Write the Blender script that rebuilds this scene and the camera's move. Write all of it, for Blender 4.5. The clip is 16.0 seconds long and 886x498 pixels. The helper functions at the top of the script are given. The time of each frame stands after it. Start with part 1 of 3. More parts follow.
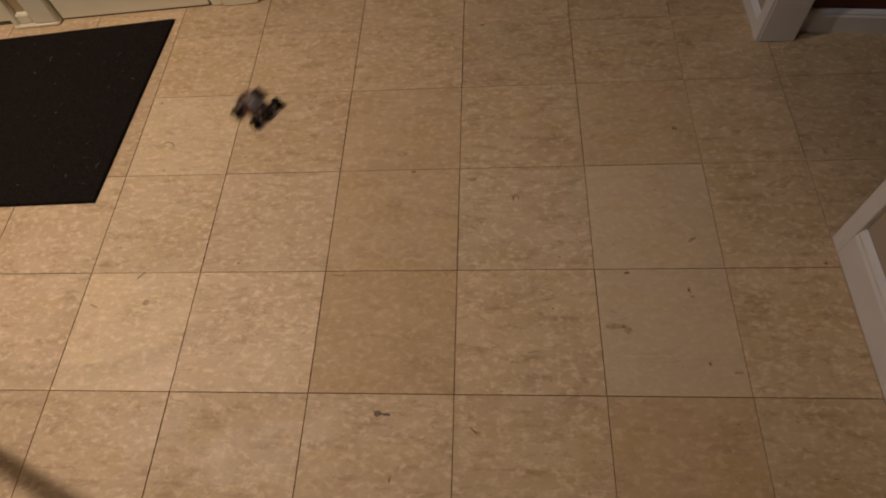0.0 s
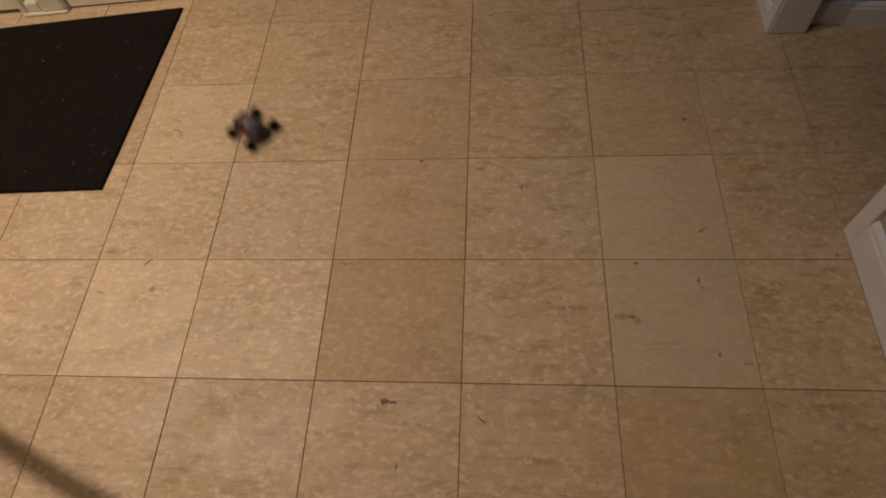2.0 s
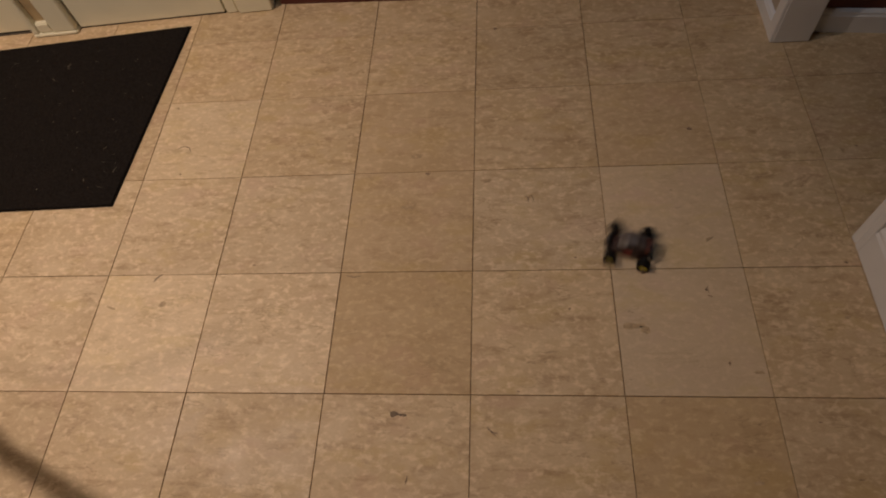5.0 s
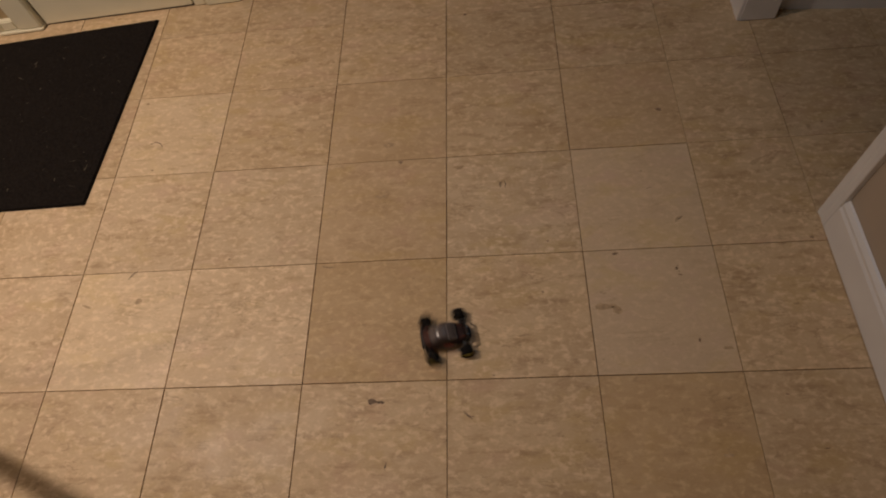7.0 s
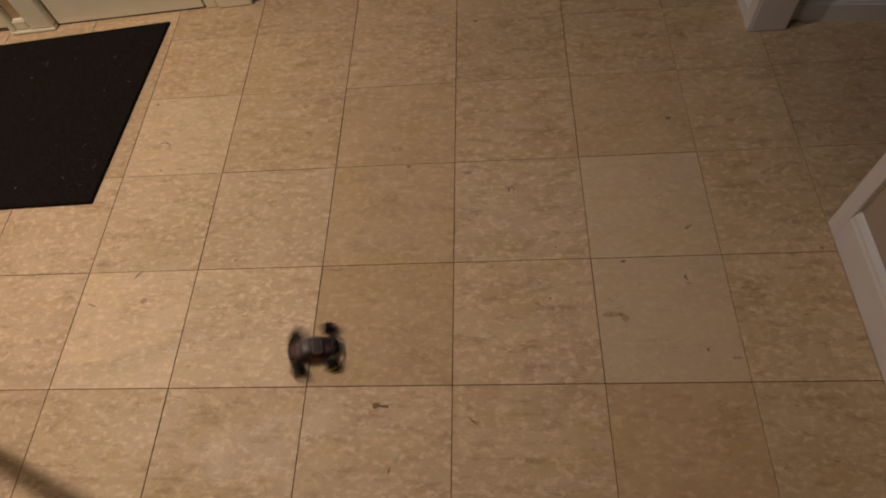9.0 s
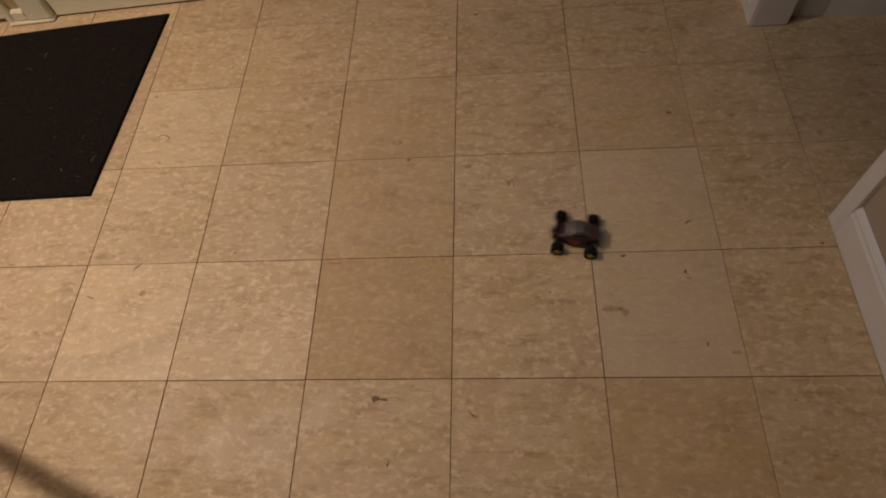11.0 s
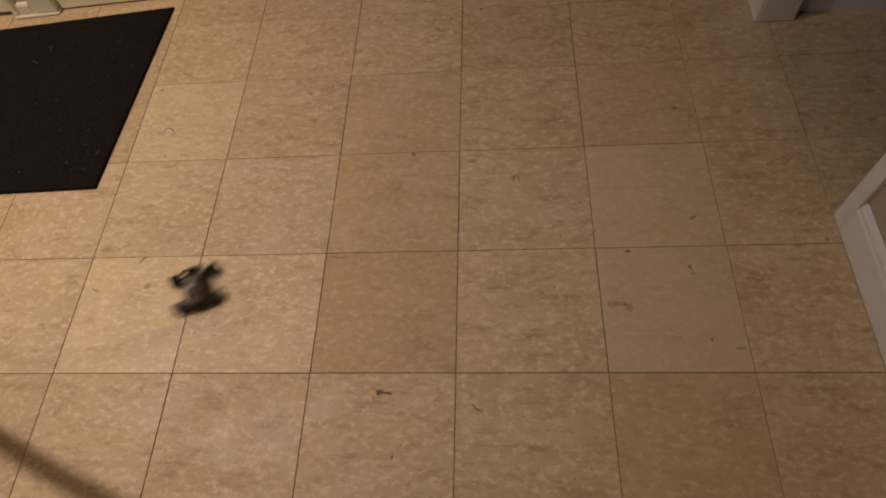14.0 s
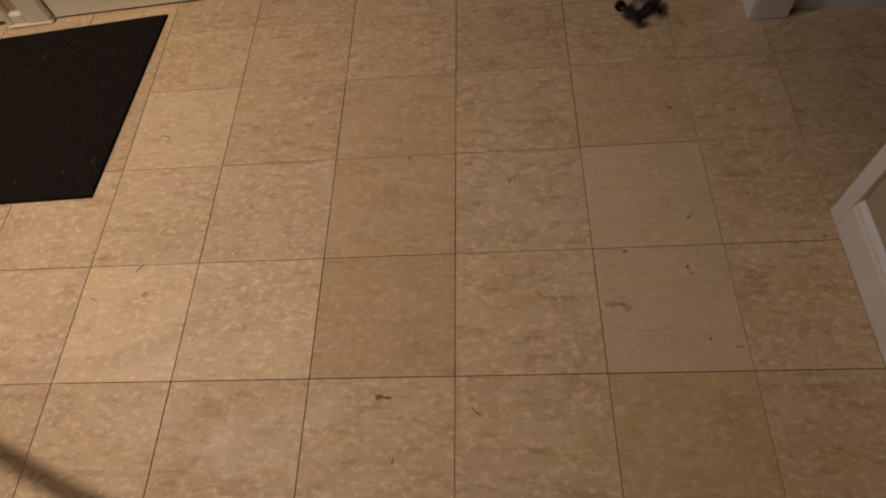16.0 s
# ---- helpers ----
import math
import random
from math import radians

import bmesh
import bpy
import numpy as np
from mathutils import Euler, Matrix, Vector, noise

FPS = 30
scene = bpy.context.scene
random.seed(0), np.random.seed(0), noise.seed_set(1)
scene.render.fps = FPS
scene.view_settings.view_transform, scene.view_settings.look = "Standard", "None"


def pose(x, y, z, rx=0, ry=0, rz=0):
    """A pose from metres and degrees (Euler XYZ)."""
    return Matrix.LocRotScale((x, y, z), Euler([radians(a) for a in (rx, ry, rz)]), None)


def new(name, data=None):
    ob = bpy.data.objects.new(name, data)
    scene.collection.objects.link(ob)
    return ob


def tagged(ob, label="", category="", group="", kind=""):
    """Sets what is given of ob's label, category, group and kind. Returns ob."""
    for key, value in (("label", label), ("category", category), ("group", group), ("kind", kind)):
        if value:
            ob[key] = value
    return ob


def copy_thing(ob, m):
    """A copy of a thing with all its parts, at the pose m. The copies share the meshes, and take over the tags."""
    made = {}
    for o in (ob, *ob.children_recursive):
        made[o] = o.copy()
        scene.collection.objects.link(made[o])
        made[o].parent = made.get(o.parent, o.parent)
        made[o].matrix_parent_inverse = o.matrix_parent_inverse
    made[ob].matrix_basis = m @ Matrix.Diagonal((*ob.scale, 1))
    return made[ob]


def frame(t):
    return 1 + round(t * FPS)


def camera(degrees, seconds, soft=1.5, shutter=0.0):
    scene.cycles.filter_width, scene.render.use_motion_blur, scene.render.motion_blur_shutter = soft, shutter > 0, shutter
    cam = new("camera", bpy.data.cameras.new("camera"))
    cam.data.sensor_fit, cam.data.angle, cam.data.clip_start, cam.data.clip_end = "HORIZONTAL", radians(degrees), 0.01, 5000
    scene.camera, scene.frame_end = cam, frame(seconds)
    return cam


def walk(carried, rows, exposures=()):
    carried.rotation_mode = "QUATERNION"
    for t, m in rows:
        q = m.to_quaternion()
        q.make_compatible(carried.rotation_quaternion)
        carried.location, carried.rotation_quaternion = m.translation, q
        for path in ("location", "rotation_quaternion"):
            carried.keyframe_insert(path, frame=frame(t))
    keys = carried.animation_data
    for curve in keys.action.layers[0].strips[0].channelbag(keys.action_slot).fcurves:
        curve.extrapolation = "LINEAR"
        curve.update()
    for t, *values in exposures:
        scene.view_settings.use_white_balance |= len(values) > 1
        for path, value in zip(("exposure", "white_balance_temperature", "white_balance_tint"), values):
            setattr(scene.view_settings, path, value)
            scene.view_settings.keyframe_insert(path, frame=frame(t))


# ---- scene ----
cam = camera(72.06, 16.0, soft=2.0, shutter=0.85)
PATH = [
    (0, 0.1075, -0.3650, 1.2881, 29.707, 4.771, 1.985),
    (0.5, 0.1089, -0.3783, 1.2739, 30.195, 4.810, 2.002),
    (1, 0.1073, -0.3743, 1.2777, 30.136, 4.667, 2.217),
    (1.5, 0.0924, -0.3787, 1.2752, 29.863, 4.520, 2.799),
    (2, 0.0952, -0.3829, 1.2711, 29.662, 4.770, 2.559),
    (2.5, 0.0945, -0.3854, 1.2711, 29.692, 4.976, 2.516),
    (3, 0.0958, -0.3807, 1.2762, 30.157, 5.365, 2.629),
    (3.5, 0.0964, -0.3738, 1.2888, 30.190, 5.810, 2.344),
    (4, 0.0911, -0.3780, 1.2836, 30.823, 5.637, 2.629),
    (6.5, 0.1196, -0.3886, 1.2738, 30.053, 5.845, 0.668),
    (7, 0.1316, -0.3885, 1.2816, 29.291, 5.740, 0.077),
    (7.5, 0.1310, -0.3947, 1.2721, 29.931, 6.002, 0.100),
    (8, 0.1249, -0.3946, 1.2692, 29.932, 5.842, 0.396),
    (8.5, 0.1240, -0.3967, 1.2689, 29.901, 5.767, 0.588),
    (9, 0.1200, -0.3951, 1.2720, 30.244, 5.461, 1.106),
    (11.5, 0.1164, -0.3990, 1.2665, 29.827, 5.178, 1.321),
    (12, 0.1157, -0.3983, 1.2671, 29.774, 5.128, 1.387),
    (12.5, 0.1148, -0.3899, 1.2790, 29.143, 5.164, 1.196),
    (13, 0.1131, -0.4030, 1.2649, 29.558, 5.172, 1.174),
    (13.5, 0.1134, -0.4045, 1.2631, 29.490, 5.296, 1.392),
    (14, 0.1110, -0.4032, 1.2665, 29.574, 5.236, 1.630),
    (14.5, 0.1076, -0.3997, 1.2684, 29.621, 5.083, 1.863),
    (15, 0.1079, -0.4001, 1.2680, 29.625, 5.163, 1.840),
    (15.5, 0.1055, -0.4021, 1.2650, 29.592, 5.151, 1.617),
    (16, 0.1154, -0.3977, 1.2676, 29.575, 5.647, 0.739),
]

walk(cam, [(t, pose(x, y, z, rx, ry, rz)) for t, x, y, z, rx, ry, rz in PATH])

# ---- light: warm recessed ceiling lamps over the entrance, an added cool fill, dark elsewhere ----
world = bpy.data.worlds.new("world")
world.use_nodes = True
world.node_tree.nodes["Background"].inputs["Color"].default_value = (1.0, 0.85, 0.7, 1)
world.node_tree.nodes["Background"].inputs["Strength"].default_value = 0.02
scene.world = world
scene.view_settings.exposure = 0.0


def downlight_lamp(x, y, z, watts, colour, radius=0.05, cone=120):
    data = bpy.data.lights.new("downlight_lamp", "SPOT")
    data.energy, data.color, data.shadow_soft_size = watts, colour, radius
    data.spot_size, data.spot_blend = radians(cone), 1.0
    ob = new("downlight_lamp", data)
    ob.matrix_world = pose(x, y, z)
    return ob


WARM, COOL_FILL = (1.0, 0.792, 0.648), (0.52, 0.76, 1.0)
# x, y, watts, colour, softness, cone: a strong warm lamp by the entrance, a weaker one further in, and a weak cool fill
# by the side room, added to brighten and tint the east side
LAMPS = [(-1.60, 0.35, 152, WARM, 0.030, 130), (-0.764, -0.30, 19, WARM, 0.015, 124), (0.42, 0.70, 11, COOL_FILL, 0.12, 116)]
for x, y, watts, colour, radius, cone in LAMPS:
    downlight_lamp(x, y, 2.40, watts, colour, radius, cone)


# ---- materials ----
def material(name, colour, rough=0.5, metal=0.0, spread=0.12, scale=30.0, bump=0.1, bump_scale=200.0, coat=0.0, shine=0.5):
    """A surface with a slow and a fine variation of its colour, and fine relief."""
    m = bpy.data.materials.new(name)
    m.use_nodes = True
    n, l = m.node_tree.nodes, m.node_tree.links
    b = n["Principled BSDF"]
    b.inputs["Roughness"].default_value, b.inputs["Metallic"].default_value = rough, metal
    b.inputs["Coat Weight"].default_value, b.inputs["Specular IOR Level"].default_value = coat, shine
    co = n.new("ShaderNodeTexCoord")
    slow, fine = n.new("ShaderNodeTexNoise"), n.new("ShaderNodeTexNoise")
    slow.inputs["Scale"].default_value, fine.inputs["Scale"].default_value = scale, bump_scale
    slow.inputs["Detail"].default_value = 4
    for t in (slow, fine):
        l.new(co.outputs["Object"], t.inputs["Vector"])
    ramp = n.new("ShaderNodeValToRGB")
    ramp.color_ramp.elements[0].position, ramp.color_ramp.elements[1].position = 0.3, 0.7
    ramp.color_ramp.elements[0].color = (*[c * (1 - spread) for c in colour], 1)
    ramp.color_ramp.elements[1].color = (*[min(1, c * (1 + spread)) for c in colour], 1)
    l.new(slow.outputs["Fac"], ramp.inputs["Fac"])
    l.new(ramp.outputs["Color"], b.inputs["Base Color"])
    bu = n.new("ShaderNodeBump")
    bu.inputs["Strength"].default_value, bu.inputs["Distance"].default_value = bump, 0.001
    l.new(fine.outputs["Fac"], bu.inputs["Height"])
    l.new(bu.outputs["Normal"], b.inputs["Normal"])
    return m


def tile_material(name, base, pale, dark, mottle=1.0, rough=0.52):
    """Honed travertine: pale flecks drawn out sideways on a tan ground, brown veins, and a shade of its own on each tile."""
    m = bpy.data.materials.new(name)
    m.use_nodes = True
    n, l = m.node_tree.nodes, m.node_tree.links
    b = n["Principled BSDF"]
    b.inputs["Specular IOR Level"].default_value = 0.4
    co, info = n.new("ShaderNodeTexCoord"), n.new("ShaderNodeObjectInfo")
    shift = n.new("ShaderNodeVectorMath")
    shift.operation = "MULTIPLY_ADD"
    shift.inputs[1].default_value = (1, 1, 1)
    seed = n.new("ShaderNodeVectorMath")
    seed.operation = "SCALE"
    seed.inputs[0].default_value = (37.0, 23.0, 11.0)
    l.new(info.outputs["Random"], seed.inputs["Scale"])
    l.new(co.outputs["Object"], shift.inputs[0])
    l.new(seed.outputs[0], shift.inputs[2])

    def field(scale, stretch, detail, rough_detail=0.6, warp=0.3):
        mp = n.new("ShaderNodeMapping")
        mp.inputs["Scale"].default_value = stretch
        l.new(shift.outputs[0], mp.inputs["Vector"])
        t = n.new("ShaderNodeTexNoise")
        t.inputs["Scale"].default_value, t.inputs["Detail"].default_value = scale, detail
        t.inputs["Roughness"].default_value, t.inputs["Distortion"].default_value = rough_detail, warp
        l.new(mp.outputs[0], t.inputs["Vector"])
        return t.outputs["Fac"]

    def step(fac, lo, hi):
        r = n.new("ShaderNodeMapRange")
        r.interpolation_type = "SMOOTHSTEP"
        r.inputs["From Min"].default_value, r.inputs["From Max"].default_value = lo, hi
        l.new(fac, r.inputs["Value"])
        return r.outputs[0]

    def blend(fac, amount, a, c):
        mul = n.new("ShaderNodeMath")
        mul.operation = "MULTIPLY"
        mul.inputs[1].default_value = amount
        l.new(fac, mul.inputs[0])
        x = n.new("ShaderNodeMix")
        x.data_type = "RGBA"
        l.new(mul.outputs[0], x.inputs[0])
        for k, v in ((6, a), (7, c)):
            if isinstance(v, tuple):
                x.inputs[k].default_value = (*v, 1)
            else:
                l.new(v, x.inputs[k])
        return x.outputs[2]

    def ridge(fac, width):
        """Thin lines where a field passes through its middle."""
        d = n.new("ShaderNodeMath")
        d.operation = "SUBTRACT"
        d.inputs[1].default_value = 0.5
        l.new(fac, d.inputs[0])
        q = n.new("ShaderNodeMath")
        q.operation = "ABSOLUTE"
        l.new(d.outputs[0], q.inputs[0])
        r = n.new("ShaderNodeMapRange")
        r.interpolation_type = "SMOOTHSTEP"
        r.inputs["From Max"].default_value = width
        r.inputs["To Min"].default_value, r.inputs["To Max"].default_value = 1.0, 0.0
        l.new(q.outputs[0], r.inputs["Value"])
        return r.outputs[0]

    def both(a, c):
        q = n.new("ShaderNodeMath")
        q.operation = "MULTIPLY"
        l.new(a, q.inputs[0])
        l.new(c, q.inputs[1])
        return q.outputs[0]

    cloud = step(field(6, (1, 1.4, 1), 3), 0.34, 0.68)
    patch = step(field(14, (0.9, 1.4, 1), 6, 0.64, 0.2), 0.42, 0.66)
    fleck = step(field(52, (1, 1.45, 1), 5, 0.60, 0.2), 0.47, 0.70)
    grit = step(field(130, (1, 1.5, 1), 3, 0.7), 0.42, 0.78)
    bed = step(field(20, (0.6, 2.0, 1), 6, 0.65, 0.3), 0.50, 0.70)
    vein = both(ridge(field(11, (0.7, 2.0, 1), 6, 0.6, 0.5), 0.022), step(field(9, (1, 1.3, 1), 2), 0.50, 0.62))
    pit = step(field(70, (1, 2, 1), 2, 0.5, 0.5), 0.73, 0.79)
    c = blend(cloud, 0.42, base, pale)
    c = blend(step(field(7, (0.8, 1.5, 1), 3), 0.50, 0.66), 0.50, c, (base[0] * 1.05, base[1] * 1.04, base[2] * 0.78))
    c = blend(step(field(8, (0.8, 1.3, 1), 3, 0.55), 0.52, 0.68), 0.45, c, (base[0] * 1.10, base[1] * 1.02, base[2] * 1.22))
    c = blend(patch, 0.45 * mottle, c, pale)
    c = blend(bed, 0.60 * mottle, c, dark)
    c = blend(fleck, 0.72 * mottle, c, tuple(min(1, 1.20 * v) for v in pale))
    c = blend(vein, 0.45 * mottle, c, tuple(0.8 * v for v in dark))
    c = blend(grit, 0.32, c, tuple(1.12 * v for v in pale))
    c = blend(pit, 0.5, c, tuple(0.5 * v for v in dark))
    tone = n.new("ShaderNodeHueSaturation")
    val = n.new("ShaderNodeMapRange")
    val.inputs["To Min"].default_value, val.inputs["To Max"].default_value = 0.93, 1.06
    l.new(info.outputs["Random"], val.inputs["Value"])
    l.new(val.outputs[0], tone.inputs["Value"])
    l.new(c, tone.inputs["Color"])
    l.new(tone.outputs[0], b.inputs["Base Color"])
    ro = n.new("ShaderNodeMapRange")
    ro.inputs["To Min"].default_value, ro.inputs["To Max"].default_value = rough - 0.07, rough + 0.13
    l.new(cloud, ro.inputs["Value"])
    l.new(ro.outputs[0], b.inputs["Roughness"])
    bu = n.new("ShaderNodeBump")
    bu.inputs["Strength"].default_value, bu.inputs["Distance"].default_value = 0.25, 0.0006
    l.new(field(45, (1, 1.6, 1), 4), bu.inputs["Height"])
    l.new(bu.outputs["Normal"], b.inputs["Normal"])
    return m


TILE = tile_material("travertine", (0.445, 0.315, 0.180), (0.565, 0.43, 0.275), (0.305, 0.197, 0.102), 1.12)
TILE_PALE = tile_material("travertine_pale", (0.565, 0.425, 0.268), (0.65, 0.505, 0.34), (0.42, 0.30, 0.17), 1.05)
TILE_PLAIN = tile_material("travertine_plain", (0.545, 0.412, 0.268), (0.61, 0.472, 0.32), (0.45, 0.325, 0.195), 0.65)
TILE_BROWN = tile_material("travertine_brown", (0.435, 0.300, 0.158), (0.52, 0.378, 0.22), (0.36, 0.235, 0.115), 1.0)
TILE_FLECK = tile_material("travertine_flecked", (0.49, 0.358, 0.218), (0.62, 0.482, 0.325), (0.36, 0.245, 0.135), 1.15)
TILE_TAN = tile_material("travertine_tan", (0.448, 0.317, 0.180), (0.54, 0.40, 0.25), (0.34, 0.222, 0.115), 0.85)
GROUT = material("grout", (0.24, 0.165, 0.10), 0.9, spread=0.5, scale=14)
MAT_PILE = material("mat_pile", (0.0115, 0.0092, 0.0080), 1.0, spread=0.5, scale=180, bump=1.0, bump_scale=900)
MAT_EDGE = material("mat_rubber", (0.0105, 0.0088, 0.0078), 0.95, spread=0.3, scale=80, bump=0.3)
for m_ in (MAT_PILE, MAT_EDGE):
    m_.node_tree.nodes["Principled BSDF"].inputs["Specular IOR Level"].default_value = 0.08
LINT = material("lint", (0.11, 0.088, 0.06), 0.9, spread=0.8, scale=12)
WHITE = material("white_gloss_paint", (0.69, 0.70, 0.73), 0.35, spread=0.04, scale=9, bump=0.08, bump_scale=120)
CREAM = material("cream_door_paint", (0.76, 0.72, 0.55), 0.4, spread=0.04, scale=6, bump=0.08, bump_scale=120)
TAUPE = material("taupe_wall_paint", (0.42, 0.36, 0.30), 0.7, spread=0.05, scale=5, bump=0.2, bump_scale=300)
RED_WALL = material("dark_red_wall_paint", (0.085, 0.018, 0.012), 0.6, spread=0.15, scale=8, bump=0.2, bump_scale=300)
TAN = material("tan_wood", (0.42, 0.31, 0.17), 0.5, spread=0.15, scale=20)
SHADED_SILL = material("shaded_sill", (0.10, 0.085, 0.07), 0.5, metal=0.3)
DARK_GAP = material("gap_shade", (0.05, 0.042, 0.033), 0.8)
CEILING = material("ceiling_paint", (0.62, 0.58, 0.52), 0.9, spread=0.03, scale=3)
STAIN = material("brown_stain", (0.24, 0.160, 0.098), 0.7, spread=0.4, scale=150)
PIT = material("dark_pit", (0.15, 0.105, 0.07), 0.8, spread=0.5, scale=150)
SCUFF = material("tan_scuff", (0.415, 0.298, 0.175), 0.6, spread=0.3, scale=90)
RUBBER = material("tyre_rubber", (0.010, 0.0085, 0.0080), 0.95, spread=0.3, scale=120, bump=0.4, shine=0.15)
RIM = material("yellow_rim_plastic", (0.72, 0.66, 0.10), 0.35, spread=0.06, scale=60)
SHELL = material("dark_body_shell", (0.034, 0.018, 0.016), 0.45, spread=0.3, scale=60, bump=0.02, coat=0.4, shine=0.2)
SHELL_BROWN = material("dark_brown_body_paint", (0.075, 0.027, 0.020), 0.45, spread=0.3, scale=60, bump=0.02, coat=0.4, shine=0.2)
SHELL_RED = material("red_body_paint", (0.15, 0.022, 0.018), 0.4, spread=0.15, scale=60, bump=0.02, coat=0.4, shine=0.2)
SHELL_TOP = material("purplish_grey_shell", (0.058, 0.044, 0.044), 0.38, spread=0.3, scale=60, bump=0.02, coat=0.5, shine=0.3)
SHELL_GREY = material("grey_window_film", (0.098, 0.082, 0.080), 0.28, spread=0.2, scale=60, bump=0.02, coat=0.8, shine=0.4)
PALE_TRIM = material("pale_grey_plastic", (0.30, 0.28, 0.27), 0.3, spread=0.08, scale=60)
BLACK = material("black_plastic", (0.013, 0.0115, 0.011), 0.45, spread=0.2, scale=60, shine=0.3)
STEEL = material("steel", (0.5, 0.5, 0.5), 0.3, metal=1.0)
GLOW = bpy.data.materials.new("lamp_glow")
GLOW.use_nodes = True
GLOW.node_tree.nodes["Principled BSDF"].inputs["Emission Color"].default_value = (1.0, 0.78, 0.5, 1)
GLOW.node_tree.nodes["Principled BSDF"].inputs["Emission Strength"].default_value = 6.0


# ---- mesh helpers ----
def mesh_of(bm, name, mat, smooth=False):
    bmesh.ops.recalc_face_normals(bm, faces=bm.faces)
    me = bpy.data.meshes.new(name)
    bm.to_mesh(me)
    bm.free()
    me.materials.append(mat)
    if smooth:
        me.polygons.foreach_set("use_smooth", [True] * len(me.polygons))
        me.set_sharp_from_angle(angle=radians(38))
    return me


def part(name, bm, mat, parent=None, label="", at=None, smooth=False):
    ob = new(name, mesh_of(bm, name, mat, smooth))
    if parent is not None:
        ob.parent = parent
    if at is not None:
        ob.matrix_basis = at
    return tagged(ob, label)


def box(x0, x1, y0, y1, z0, z1, bevel=0.0, seg=2, bm=None):
    bm = bm or bmesh.new()
    made = bmesh.ops.create_cube(bm, size=1, matrix=Matrix.LocRotScale(
        ((x0 + x1) / 2, (y0 + y1) / 2, (z0 + z1) / 2), None, (abs(x1 - x0), abs(y1 - y0), abs(z1 - z0))))
    if bevel:
        edges = list({e for v in made["verts"] for e in v.link_edges})
        bmesh.ops.bevel(bm, geom=edges, offset=bevel, segments=seg, affect="EDGES")
    return bm


def lathe(profile, steps, axis="y", bm=None):
    """Turns a profile of (radius, place along the axis) about the axis."""
    bm = bm or bmesh.new()
    rings = []
    for r, s in profile:
        ring = []
        for k in range(steps):
            a = 2 * math.pi * k / steps
            p = (r * math.cos(a), s, r * math.sin(a)) if axis == "y" else (r * math.cos(a), r * math.sin(a), s)
            ring.append(bm.verts.new(p))
        rings.append(ring)
    for a, b in zip(rings, rings[1:]):
        for k in range(steps):
            bm.faces.new((a[k], a[(k + 1) % steps], b[(k + 1) % steps], b[k]))
    return bm


def prism(outline, z0, z1, bevel=0.0, bm=None):
    """An upright prism over an outline in the ground plane."""
    bm = bm or bmesh.new()
    face = bm.faces.new([bm.verts.new((x, y, z0)) for x, y in outline])
    up = bmesh.ops.extrude_face_region(bm, geom=[face])
    verts = [v for v in up["geom"] if isinstance(v, bmesh.types.BMVert)]
    bmesh.ops.translate(bm, verts=verts, vec=(0, 0, z1 - z0))
    if bevel:
        top = [e for v in verts for e in v.link_edges if all(w in verts for w in e.verts)]
        bmesh.ops.bevel(bm, geom=list(set(top)), offset=bevel, segments=2, affect="EDGES")
    return bm


def profile_run(profile, length, bm=None):
    """A moulding: a profile of (depth, height) drawn along x from 0 to length."""
    bm = bm or bmesh.new()
    a = [bm.verts.new((0, -d, h)) for d, h in profile]
    b = [bm.verts.new((length, -d, h)) for d, h in profile]
    for k in range(len(profile)):
        j = (k + 1) % len(profile)
        bm.faces.new((a[k], a[j], b[j], b[k]))
    bm.faces.new(a)
    bm.faces.new(b)
    return bm


# ---- the room ----
COLS = [-2.698, -2.425, -2.12, -1.815, -1.51, -1.208, -0.9146, -0.6281, -0.3105, 0.0109, 0.3329, 0.6285, 0.8811, 1.187, 1.492, 1.797, 2.102, 2.298]
ROWS = [-2.298, -2.126, -1.821, -1.516, -1.211, -0.906, -0.601, -0.2966, 0.0084, 0.3094, 0.6112, 0.9013, 1.160, 1.418]

floor = tagged(part("floor", box(-2.7, 2.3, -2.3, 2.0, -0.12, -0.0040), GROUT), "tan travertine tile floor with thin dark joints", "floor", kind="structure")

FAR_POSE = pose(0.944, 1.089, 0, 0, 0, -6.0)
wall_north = tagged(part("wall_north", box(0.0, 1.49, 0.0, 0.10, -0.1, 2.5), RED_WALL, at=pose(-0.645, 1.336, 0, 0, 0, -2.4)), "dark red painted wall beside the entrance door", "wall", kind="structure")
wall_jog = tagged(part("wall_jog", box(0.862, 0.942, 1.06, 1.42, -0.1, 2.5), TAUPE), "short taupe return wall with a white corner post", "wall", kind="structure")
wall_east_far = tagged(part("wall_east_far", box(0.0, 1.36, 0.0, 0.35, -0.1, 2.5), RED_WALL, at=FAR_POSE), "dark red wall with a white baseboard", "wall", kind="structure")
wall_east = tagged(part("wall_east", box(0.897, 1.0, -2.3, 0.372, -0.1, 2.5), TAUPE), "taupe painted wall ending at a white cased opening", "wall", kind="structure")
wall_south = tagged(part("wall_south", box(-2.7, 2.3, -2.4, -2.3, -0.1, 2.5), TAUPE), "taupe painted wall", "wall", kind="structure")
wall_west = tagged(part("wall_west", box(-2.8, -2.7, -2.4, 2.0, -0.1, 2.5), TAUPE), "taupe painted wall", "wall", kind="structure")
wall_side_room = tagged(part("wall_side_room", box(2.3, 2.4, -2.4, 1.42, -0.1, 2.5), TAUPE), "taupe painted wall of the unlit side room", "wall", kind="structure")
